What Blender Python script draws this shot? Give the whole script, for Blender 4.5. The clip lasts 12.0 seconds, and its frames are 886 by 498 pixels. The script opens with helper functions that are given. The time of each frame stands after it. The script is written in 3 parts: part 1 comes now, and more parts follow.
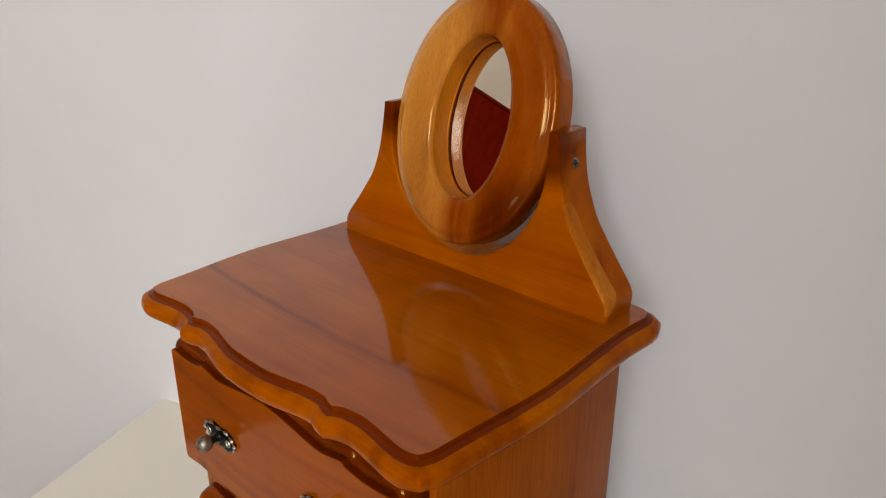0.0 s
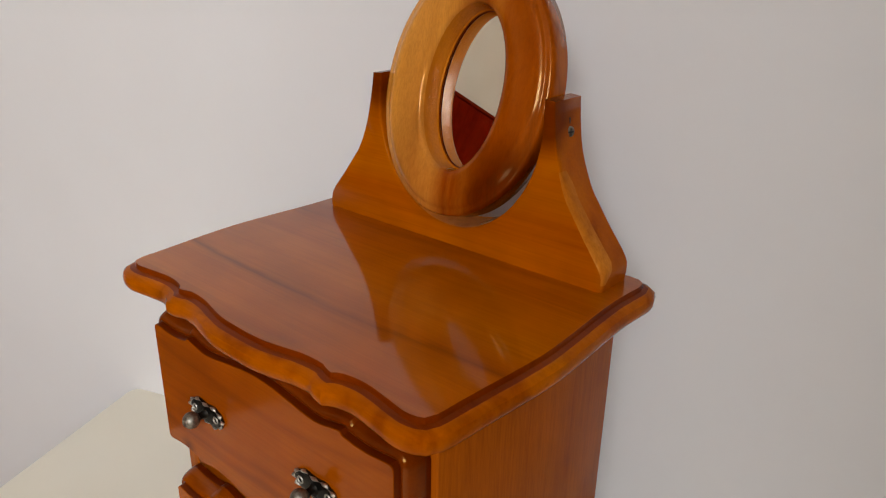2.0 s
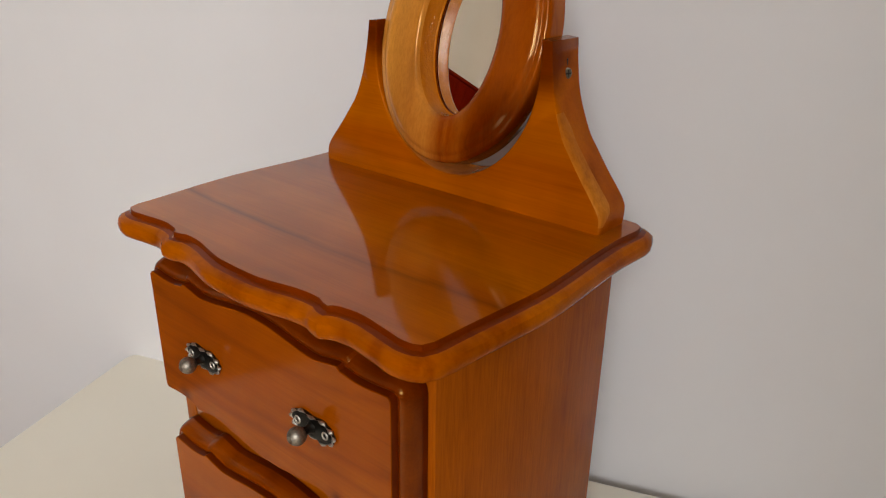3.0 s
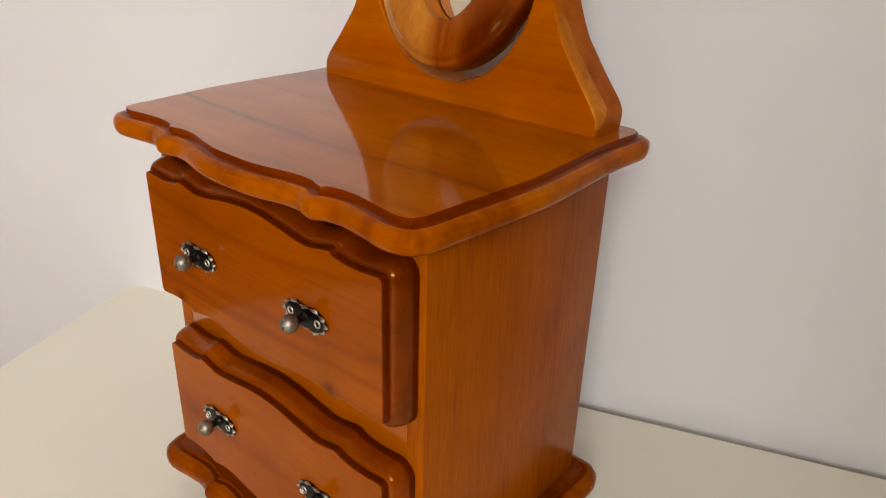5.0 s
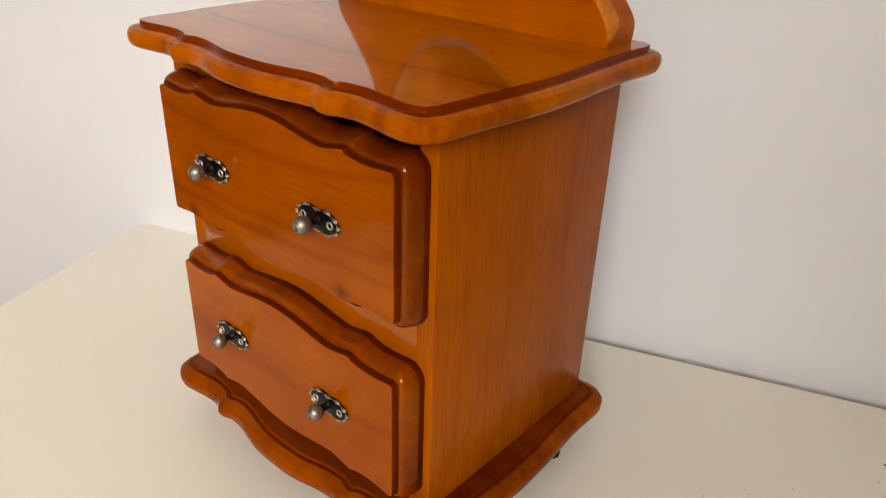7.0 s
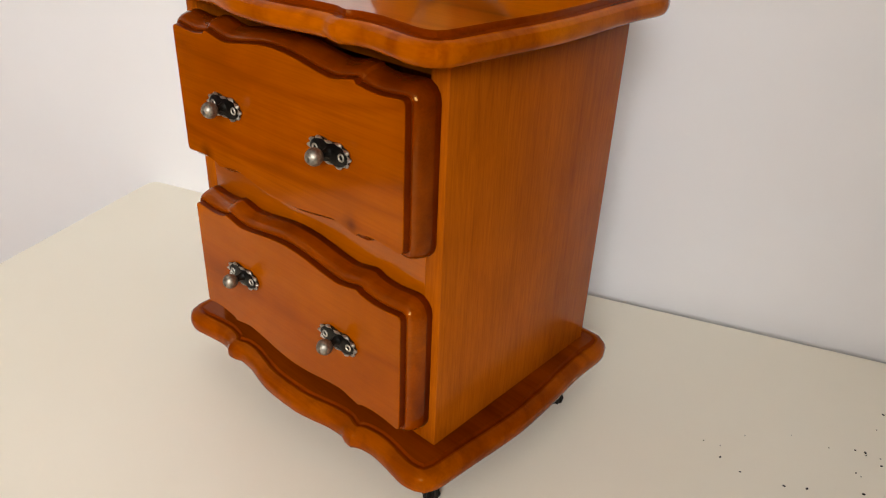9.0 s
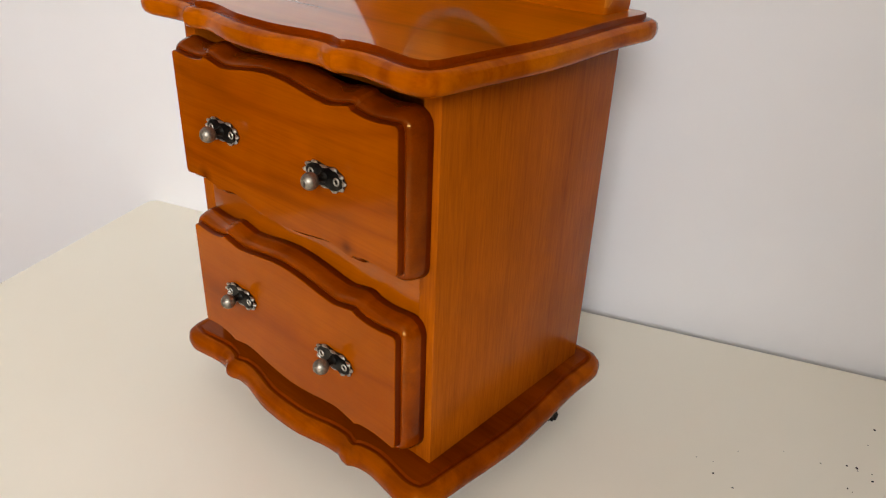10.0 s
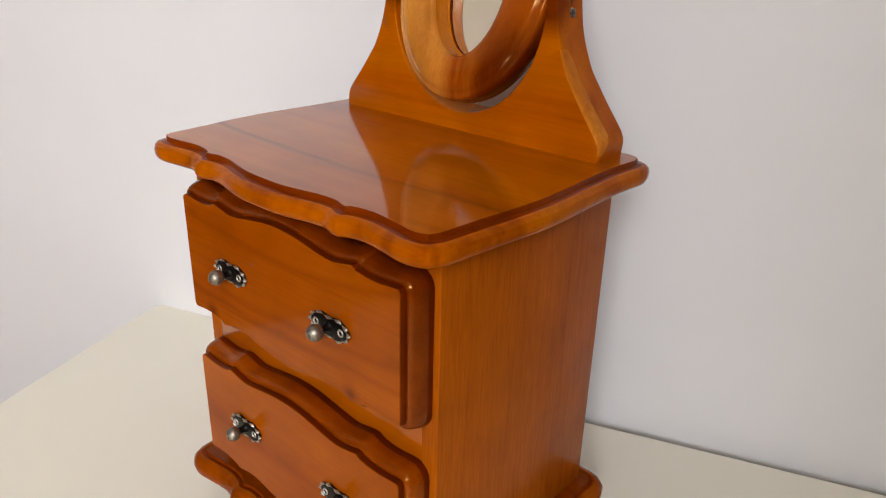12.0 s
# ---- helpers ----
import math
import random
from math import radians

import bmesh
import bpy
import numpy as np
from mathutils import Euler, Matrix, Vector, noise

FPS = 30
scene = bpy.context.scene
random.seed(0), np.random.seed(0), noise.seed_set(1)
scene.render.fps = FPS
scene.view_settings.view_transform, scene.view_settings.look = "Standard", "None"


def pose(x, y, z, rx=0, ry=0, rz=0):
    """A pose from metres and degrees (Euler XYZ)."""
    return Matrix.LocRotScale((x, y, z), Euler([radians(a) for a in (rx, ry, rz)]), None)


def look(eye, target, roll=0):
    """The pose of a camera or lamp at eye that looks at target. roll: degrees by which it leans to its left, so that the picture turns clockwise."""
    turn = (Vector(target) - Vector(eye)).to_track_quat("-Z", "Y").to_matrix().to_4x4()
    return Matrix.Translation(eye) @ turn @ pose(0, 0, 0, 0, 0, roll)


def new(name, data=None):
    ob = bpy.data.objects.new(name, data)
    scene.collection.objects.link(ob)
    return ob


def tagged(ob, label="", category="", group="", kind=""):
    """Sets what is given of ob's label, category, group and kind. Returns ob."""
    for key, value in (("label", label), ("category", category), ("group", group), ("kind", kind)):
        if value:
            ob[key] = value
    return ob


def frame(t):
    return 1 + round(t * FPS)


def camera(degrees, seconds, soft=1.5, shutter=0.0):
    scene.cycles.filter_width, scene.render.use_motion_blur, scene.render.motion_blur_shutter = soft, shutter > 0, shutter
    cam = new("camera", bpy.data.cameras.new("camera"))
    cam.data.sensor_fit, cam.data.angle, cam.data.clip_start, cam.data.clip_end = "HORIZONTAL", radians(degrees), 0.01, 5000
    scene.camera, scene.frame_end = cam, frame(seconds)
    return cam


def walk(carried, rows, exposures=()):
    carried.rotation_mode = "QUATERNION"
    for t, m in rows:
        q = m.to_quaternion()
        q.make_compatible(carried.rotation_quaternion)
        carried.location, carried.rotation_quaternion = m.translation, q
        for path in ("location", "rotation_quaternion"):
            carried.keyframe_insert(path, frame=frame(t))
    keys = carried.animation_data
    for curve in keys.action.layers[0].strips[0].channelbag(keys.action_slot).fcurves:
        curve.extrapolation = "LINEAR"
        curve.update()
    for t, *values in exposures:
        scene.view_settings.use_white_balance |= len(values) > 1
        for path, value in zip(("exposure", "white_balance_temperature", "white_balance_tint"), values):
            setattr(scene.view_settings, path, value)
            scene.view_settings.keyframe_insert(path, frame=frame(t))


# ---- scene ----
cam = camera(61.37, 12.0, 1.15)
LIFT = 0.009                                  # the table top is the zero of height
# seconds, eye x y z, yaw, pitch, roll
ROWS = [
    (0.0, 0.2537, -0.1519, 0.4014, 43.29, -22.06, 0.11),
    (0.5, 0.2481, -0.1558, 0.4009, 42.35, -22.13, 0.41),
    (1.0, 0.2463, -0.1582, 0.3981, 41.39, -21.97, 0.45),
    (1.5, 0.2441, -0.1597, 0.3924, 40.83, -22.03, 0.74),
    (2.0, 0.2432, -0.1612, 0.3858, 40.37, -22.07, 1.07),
    (2.5, 0.2451, -0.1639, 0.3748, 40.09, -22.53, 1.02),
    (3.0, 0.2478, -0.1652, 0.3661, 40.19, -23.10, 0.94),
    (5.0, 0.2601, -0.1723, 0.3362, 40.40, -25.39, 1.78),
    (5.5, 0.2626, -0.1755, 0.3304, 40.50, -26.06, 2.12),
    (6.0, 0.2657, -0.1779, 0.3246, 40.79, -26.55, 2.12),
    (6.5, 0.2672, -0.1820, 0.3184, 40.92, -26.99, 2.18),
    (7.0, 0.2702, -0.1848, 0.3123, 40.96, -27.64, 2.05),
    (7.5, 0.2734, -0.1892, 0.3068, 40.88, -28.09, 2.24),
    (9.5, 0.2818, -0.1985, 0.2948, 41.27, -28.98, 2.54),
    (10.0, 0.2839, -0.1987, 0.3026, 41.21, -27.96, 2.27),
    (10.5, 0.2843, -0.1982, 0.3144, 41.19, -26.78, 2.22),
    (11.0, 0.2839, -0.1951, 0.3224, 41.31, -25.87, 2.22),
    (11.5, 0.2825, -0.1918, 0.3342, 41.56, -24.49, 1.86),
    (12.0, 0.2787, -0.1928, 0.3427, 41.72, -23.20, 1.52),
]
EXPOSURES = [(0.0, -0.29, 6950, 10.5), (3.0, -0.32, 7050, 10.5), (5.0, -0.06, 7300, 10.5), (6.5, 0.14, 7350, 10.5), (9.5, 0.12, 7050, 10.5), (12.0, 0.06, 6800, 10.5)]
walk(cam, [(t, pose(x, y, z + LIFT, 90 + pitch, 0, yaw) @ pose(0, 0, 0, 0, 0, roll)) for t, x, y, z, yaw, pitch, roll in ROWS], EXPOSURES)

# ---------------------------------------------------------------- the room's plan
CM = 0.01
TOP_Z = 0.245                                 # height of the chest's top board over the table
TABLE = Matrix.Translation((-0.375, 0.115, 0.0)) @ pose(0, 0, 0, 0, 0, 20.0)   # from the table's back left corner
ROOM = Matrix.Translation((-0.378, 0.1115, 0.0)) @ pose(0, 0, 0, 0, 0, 19.8)      # u along the back wall, -v into the room
U0, U1, V0, FLOOR_Z, CEIL_Z = -2.75, 2.4, -3.2, -0.75, 2.1
WIN_U0, WIN_U1, WIN_Z0, WIN_Z1 = 0.5, 1.9, 1.05, 2.02

# ---------------------------------------------------------------- light
world = bpy.data.worlds.new("sky")
scene.world = world
world.use_nodes = True
sky = world.node_tree.nodes.new("ShaderNodeTexSky")
sky.sky_type, sky.sun_disc = "NISHITA", False
sky.sun_elevation, sky.sun_rotation = radians(38), radians(200)
world.node_tree.links.new(sky.outputs[0], world.node_tree.nodes["Background"].inputs[0])
world.node_tree.nodes["Background"].inputs[1].default_value = 0.1


def area_light(name, u, v, z, aim, w, h, power, color):
    data = bpy.data.lights.new(name, "AREA")
    data.shape, data.size, data.size_y, data.energy, data.color = "RECTANGLE", w, h, power, color
    ob = new(name, data)
    ob.matrix_world = look(ROOM @ Vector((u, v, z)), ROOM @ Vector(aim))
    return ob


WIN_MID = ((WIN_U0 + WIN_U1) / 2, V0 + 0.06, (WIN_Z0 + WIN_Z1) / 2)
area_light("window_daylight", *WIN_MID, (WIN_MID[0], 0, WIN_MID[2]), WIN_U1 - WIN_U0, WIN_Z1 - WIN_Z0, 108, (0.845, 0.905, 1.0))


# ---------------------------------------------------------------- materials
def material(name):
    m = bpy.data.materials.new(name)
    m.use_nodes = True
    nt = m.node_tree
    return m, nt, nt.nodes["Principled BSDF"]


def node(nt, kind, links=(), **values):
    n = nt.nodes.new("ShaderNode" + kind)
    for k, v in values.items():
        n.inputs[k].default_value = v
    for k, out in links:
        nt.links.new(out, n.inputs[k])
    return n


def ramp(nt, fac, stops):
    r = nt.nodes.new("ShaderNodeValToRGB")
    nt.links.new(fac, r.inputs[0])
    els = r.color_ramp.elements
    els[0].position, els[0].color = stops[0][0], (*stops[0][1], 1)
    els[1].position, els[1].color = stops[-1][0], (*stops[-1][1], 1)
    for p, c in stops[1:-1]:
        e = els.new(p)
        e.color = (*c, 1)
    return r


def mix(nt, fac, a, b, blend="MIX"):
    n = nt.nodes.new("ShaderNodeMix")
    n.data_type, n.blend_type = "RGBA", blend
    if isinstance(fac, float):
        n.inputs[0].default_value = fac
    else:
        nt.links.new(fac, n.inputs[0])
    for sock, val in ((n.inputs[6], a), (n.inputs[7], b)):
        if isinstance(val, tuple):
            sock.default_value = (*val, 1)
        else:
            nt.links.new(val, sock)
    return n.outputs[2]


def wood(name, along, dark, mid, light, streaks=0.5, gloss=0.05, broad=1.0, fleck=0.5, peel=0.06, knots_and_dark_spots=(), sapwood=None, coat=0.2, ior=1.5, veins=(), short=1.0, sap_slope=-9.0, sap_start=0.0, detail=3.0, body=0.08, mottle=0.0, coat_ior=1.45):
    """Lacquered pine; the grain runs along the axis 0, 1 or 2."""
    m, nt, bsdf = material(name)
    co = nt.nodes.new("ShaderNodeTexCoord").outputs["Object"]
    rnd = nt.nodes.new("ShaderNodeObjectInfo").outputs["Random"]
    shift = node(nt, "VectorMath", [(0, rnd)])
    shift.operation = "SCALE"
    shift.inputs["Scale"].default_value = 3.0
    at = node(nt, "VectorMath", [(0, co), (1, shift.outputs[0])])

    def stretched(across, length):
        s = [across] * 3
        s[along] = length * short
        mp = node(nt, "Mapping", [("Vector", at.outputs[0])])
        mp.inputs["Scale"].default_value = s
        return mp.outputs[0]

    bands = node(nt, "TexNoise", [("Vector", stretched(22, 2.2))], Scale=1.0, Detail=detail, Roughness=0.5, Distortion=0.2 * detail)
    rings = node(nt, "TexNoise", [("Vector", stretched(110, 5.0))], Scale=1.0, Detail=4.0, Roughness=0.6, Distortion=0.3)
    fibre = node(nt, "TexNoise", [("Vector", stretched(900, 22.0))], Scale=1.0, Detail=3.0, Roughness=0.7)
    cloud = node(nt, "TexNoise", [("Vector", at.outputs[0])], Scale=28.0, Detail=detail - 1.0)
    dark, light = (tuple(m0 + broad * (c - m0) for c, m0 in zip(tone, mid)) for tone in (dark, light))
    base = ramp(nt, bands.outputs[0], [(0.30, dark), (0.47, mid), (0.72, light)])
    streak = ramp(nt, rings.outputs[0], [(0.34, (0.55, 0.42, 0.35)), (0.5, (1, 1, 1)), (0.9, (1, 1, 1))])
    col = mix(nt, streaks, base.outputs[0], streak.outputs[0], "MULTIPLY")
    fine = ramp(nt, fibre.outputs[0], [(0.35, (0.80, 0.74, 0.70)), (0.6, (1.05, 1.05, 1.05))])
    col = mix(nt, fleck, col, fine.outputs[0], "MULTIPLY")
    tint = ramp(nt, cloud.outputs[0], [(0.3, (0.84, 0.79, 0.72)), (0.7, (1.12, 1.12, 1.10))])
    col = mix(nt, 0.7, col, tint.outputs[0], "MULTIPLY")
    if mottle:
        mp = node(nt, "Mapping", [("Vector", co)])
        mp.inputs["Scale"].default_value = (62, 62, 30)
        patch = node(nt, "TexNoise", [("Vector", mp.outputs[0])], Scale=1.0, Detail=3.0, Roughness=0.55, Distortion=0.6)
        dab = ramp(nt, patch.outputs[0], [(0.36, (0.62, 0.48, 0.40)), (0.5, (0.95, 0.92, 0.9)), (0.68, (1.12, 1.14, 1.2))])
        col = mix(nt, mottle, col, dab.outputs[0], "MULTIPLY")
    if sapwood:
        sep = node(nt, "SeparateXYZ", [(0, co)])
        wob = node(nt, "Math", [(0, sep.outputs[0])])
        wob.operation = "MULTIPLY_ADD"
        wob.inputs[1].default_value = sap_slope
        nt.links.new(bands.outputs[0], wob.inputs[2])
        start = node(nt, "Math", [(0, wob.outputs[0])])
        start.operation = "SUBTRACT"
        start.inputs[1].default_value = sap_start
        edge = ramp(nt, start.outputs[0], [(0.50, (0, 0, 0)), (0.92, (1, 1, 1))])
        col = mix(nt, edge.outputs[0], col, mix(nt, 0.6, sapwood, fine.outputs[0], "MULTIPLY"))
    for across, level, slope, curve, width, depth in veins:
        sep = node(nt, "SeparateXYZ", [(0, co)])
        x = sep.outputs[along]
        bend = node(nt, "Math", [(0, x), (1, x)])
        bend.operation = "MULTIPLY"
        line = node(nt, "CombineXYZ", [("X", x), ("Y", bend.outputs[0]), ("Z", sep.outputs[across])])
        off = node(nt, "VectorMath", [(0, line.outputs[0])])
        off.operation = "DOT_PRODUCT"
        off.inputs[1].default_value = (-slope, -curve, 1.0)
        wob = node(nt, "Math", [(0, cloud.outputs[0]), (2, off.outputs["Value"])])
        wob.operation = "MULTIPLY_ADD"
        wob.inputs[1].default_value = 0.006
        streaky = ramp(nt, bands.outputs[0], [(0.2, (1, 1, 1)), (0.65, (depth, depth * 0.9, depth * 0.85))])
        dist = node(nt, "Math", [(0, wob.outputs[0])])
        dist.operation = "SUBTRACT"
        dist.inputs[1].default_value = level + 0.003
        mag = node(nt, "Math", [(0, dist.outputs[0])])
        mag.operation = "ABSOLUTE"
        near = ramp(nt, mag.outputs[0], [(width * 0.25, (1, 1, 1)), (width, (0, 0, 0))])
        col = mix(nt, near.outputs[0], col, mix(nt, 1.0, col, streaky.outputs[0], "MULTIPLY"))
    for place, size in knots_and_dark_spots:
        far = node(nt, "VectorMath", [(0, co)])
        far.operation = "DISTANCE"
        far.inputs[1].default_value = place
        spot = ramp(nt, far.outputs["Value"], [(size * 0.5, (0.38, 0.26, 0.22)), (size, (1, 1, 1))])
        col = mix(nt, 1.0, col, spot.outputs[0], "MULTIPLY")
    nt.links.new(col, bsdf.inputs["Base Color"])
    bsdf.inputs["Roughness"].default_value = gloss + body
    bsdf.inputs["IOR"].default_value = ior
    bsdf.inputs["Specular Tint"].default_value = (1.0, 0.60, 0.18, 1)     # amber lacquer
    bsdf.inputs["Coat Weight"].default_value = coat
    bsdf.inputs["Coat Roughness"].default_value = gloss
    bsdf.inputs["Coat IOR"].default_value = coat_ior
    wave = node(nt, "TexNoise", [("Vector", stretched(60, 14.0))], Scale=1.0, Detail=2.0)
    bump = node(nt, "Bump", [("Height", wave.outputs[0])], Strength=peel, Distance=0.002)
    if peel > 0.1:
        dots = node(nt, "TexNoise", [("Vector", co)], Scale=850.0, Detail=1.0)
        fine_bump = node(nt, "Bump", [("Height", dots.outputs[0]), ("Normal", bump.outputs[0])], Strength=0.42, Distance=0.0006)
        bump = fine_bump
    if peel > 0.01:
        nt.links.new(bump.outputs[0], bsdf.inputs["Coat Normal"])
        nt.links.new(bump.outputs[0], bsdf.inputs["Normal"])
    return m


DARK, MID, LIGHT = (0.18, 0.029, 0.0003), (0.30, 0.056, 0.0003), (0.37, 0.084, 0.0005)
WOOD_X = wood("lacquered_pine_lengthwise", 0, (0.24, 0.041, 0.0003), (0.36, 0.075, 0.0003), (0.43, 0.108, 0.0004), 0.28, 0.065, fleck=0.4, peel=0.002, coat=1.0, coat_ior=1.42, ior=1.1, detail=3.0, body=0.255,
              veins=((1, 0.0335, 0.01, 0.5, 0.0024, 0.55), (1, 0.0, 0.03, 0.3, 0.003, 0.8)))
FASCIA = wood("lacquered_pine_edge_with_dabbed_stain", 0, (0.27, 0.048, 0.0005), (0.385, 0.081, 0.0007), (0.45, 0.115, 0.001), 0.3, 0.05, fleck=0.4, peel=0.03, coat=0.0, ior=1.16, body=0.10, mottle=0.7)
WOOD_D = wood("lacquered_pine_drawers", 0, DARK, MID, LIGHT, 0.34, 0.04, fleck=0.4, peel=0.012, ior=1.28, coat=0.0, body=0.075,
              knots_and_dark_spots=(((0.051, -0.0005, TOP_Z - 0.0955), 0.0045), ((-0.066, -0.0005, TOP_Z - 0.0955), 0.005)),
              veins=((2, TOP_Z - 0.044, 0.04, 1.2, 0.0025, 0.75), (2, TOP_Z - 0.077, 0.05, 0.8, 0.0025, 0.78), (2, TOP_Z - 0.085, 0.03, 0.5, 0.002, 0.75)))
WOOD_LOW = wood("lacquered_pine_lower_drawer", 0, (0.24, 0.043, 0.0003), (0.315, 0.063, 0.0003), (0.37, 0.083, 0.0005), 0.16, 0.04, fleck=0.35, peel=0.012, ior=1.22, coat=0.0, body=0.075,
                veins=((2, TOP_Z - 0.169, 0.04, 0.9, 0.002, 0.85),))
WOOD_BASE = wood("lacquered_pine_plinth", 0, (0.17, 0.026, 0.0003), (0.27, 0.050, 0.0004), (0.34, 0.074, 0.0006), 0.3, fleck=0.4, peel=0.03, coat=0.0, ior=1.2, mottle=0.5)
WOOD_STAND = wood("lacquered_pine_stand", 0, DARK, (0.385, 0.078, 0.0005), (0.47, 0.118, 0.0008), 0.26, 0.11, fleck=0.4, peel=0.02, sapwood=(0.43, 0.135, 0.014), sap_slope=14.0, sap_start=1.25, coat=0.0, ior=1.22,
                  # Two spots make the post tops darker.
                  knots_and_dark_spots=(((-0.052, 0.1285, TOP_Z + 0.081), 0.021), ((0.0560, 0.1285, TOP_Z + 0.079), 0.023)))
WOOD_Z = wood("lacquered_pine_upright", 2, (0.30, 0.062, 0.002), (0.375, 0.084, 0.003), (0.43, 0.105, 0.004), 0.24, 0.16, 0.4, 0.85, coat=0.0, ior=1.16, short=2.2)
# The spot paints shade and a redder tone on the ring's lower right.
WOOD_RING = wood("lacquered_pine_ring", 2, (0.12, 0.014, 0.0006), (0.28, 0.046, 0.0008), (0.44, 0.100, 0.002), 0.6, 0.03, 1.0, 0.5, 0.04, (((0.042, 0.130, TOP_Z + 0.030), 0.040),), (0.70, 0.285, 0.042), sap_start=-0.08, coat=0.1, ior=1.42)
WOOD_BORE = wood("lacquered_pine_ring_bore", 2, (0.29, 0.068, 0.002), (0.42, 0.115, 0.004), (0.50, 0.155, 0.008), 0.3, 0.06, 1.0, 0.5, 0.5, coat=0.0, ior=1.30)
# Toner whose colour also holds the shade of grooves and gaps.
TONER_AND_SHADE = wood("dark_red_toner_and_groove_shade", 0, (0.06, 0.006, 0.0003), (0.11, 0.012, 0.0004), (0.15, 0.020, 0.0008), 0.3, 0.22, ior=1.2, coat=0.0)
RIDGE = wood("red_brown_stain_on_the_moulding", 0, (0.13, 0.016, 0.0003), (0.24, 0.039, 0.0004), (0.32, 0.064, 0.0008), 0.35, 0.05, ior=1.42, coat=0.0, body=0.02, mottle=0.4)
RIDGE_DARK = wood("dark_red_stain_on_the_moulding", 0, (0.08, 0.009, 0.0003), (0.16, 0.023, 0.0004), (0.23, 0.040, 0.0008), 0.35, 0.05, ior=1.42, coat=0.0, body=0.02, mottle=0.4)
# Stained plinth top, coloured darker for the shade under the lower drawer.
PLINTH_TOP_SHADED = wood("plinth_top_stain_and_shade", 0, (0.10, 0.013, 0.0003), (0.18, 0.027, 0.0004), (0.24, 0.043, 0.0008), 0.3, 0.05, ior=1.3, coat=0.0)
SAP_AND_LIT = wood("pale_sapwood_and_lit_edge", 2, (0.42, 0.11, 0.007), (0.50, 0.148, 0.012), (0.57, 0.19, 0.02), 0.4, 0.10, fleck=0.6, coat=0.0, ior=1.26, short=4.0, mottle=0.15)
# Red stain, with the shading of the edge step put into its colour.
STAIN_AND_SHADE = wood("red_stain_and_shade_of_the_edge_step", 0, (0.10, 0.012, 0.0003), (0.17, 0.022, 0.0004), (0.22, 0.034, 0.0008), 0.3, ior=1.2, coat=0.0)


def plaster(name, a, b, rough=0.75):
    m, nt, bsdf = material(name)
    co = nt.nodes.new("ShaderNodeTexCoord").outputs["Object"]
    big = node(nt, "TexNoise", [("Vector", co)], Scale=4.0, Detail=4.0)
    fine = node(nt, "TexNoise", [("Vector", co)], Scale=160.0, Detail=3.0)
    nt.links.new(ramp(nt, big.outputs[0], [(0.3, a), (0.7, b)]).outputs[0], bsdf.inputs["Base Color"])
    bsdf.inputs["Roughness"].default_value = rough
    bump = node(nt, "Bump", [("Height", fine.outputs[0])], Strength=0.08, Distance=0.001)
    nt.links.new(bump.outputs[0], bsdf.inputs["Normal"])
    return m


WALL = plaster("white_wall_paint", (0.72, 0.708, 0.70), (0.76, 0.752, 0.748))
# Colour of the unseen right walls, chosen to bounce warm light.
PEACH_BOUNCE = plaster("peach_bounce_paint", (0.80, 0.57, 0.37), (0.85, 0.63, 0.42))
WARM_WALL = plaster("cream_wall_paint", (0.85, 0.78, 0.64), (0.89, 0.83, 0.70))
CREAM = plaster("cream_table_lacquer", (0.875, 0.815, 0.67), (0.905, 0.855, 0.72), 0.4)
FLOOR = plaster("brown_floor", (0.20, 0.14, 0.09), (0.27, 0.19, 0.13), 0.5)


def metal(name, color, rough, metallic=1.0, scale=900.0):
    m, nt, bsdf = material(name)
    co = nt.nodes.new("ShaderNodeTexCoord").outputs["Object"]
    n = node(nt, "TexNoise", [("Vector", co)], Scale=scale, Detail=3.0)
    nt.links.new(ramp(nt, n.outputs[0], [(0.3, tuple(c * 0.5 for c in color)), (0.65, color)]).outputs[0], bsdf.inputs["Base Color"])
    bsdf.inputs["Metallic"].default_value, bsdf.inputs["Roughness"].default_value = metallic, rough
    return m


PEWTER = metal("antique_pewter", (0.36, 0.32, 0.26), 0.46)
BLACKENED = metal("blackened_brass", (0.035, 0.032, 0.028), 0.4)
SILVERED = metal("worn_silver_edge", (0.66, 0.63, 0.56), 0.42)
STEEL = metal("zinc_screw", (0.52, 0.47, 0.36), 0.4)
SPECK = metal("dark_grit", (0.03, 0.022, 0.018), 0.8, 0.0)

MIRROR, _nt, _b = material("mirror_glass")
_b.inputs["Base Color"].default_value = (0.93, 0.94, 0.93, 1)
_b.inputs["Metallic"].default_value, _b.inputs["Roughness"].default_value = 1.0, 0.0
REDWOOD = wood("dark_red_mahogany", 2, (0.10, 0.004, 0.001), (0.125, 0.006, 0.0012), (0.14, 0.008, 0.0015), 0.15, 0.3, coat=0.0, ior=1.03)


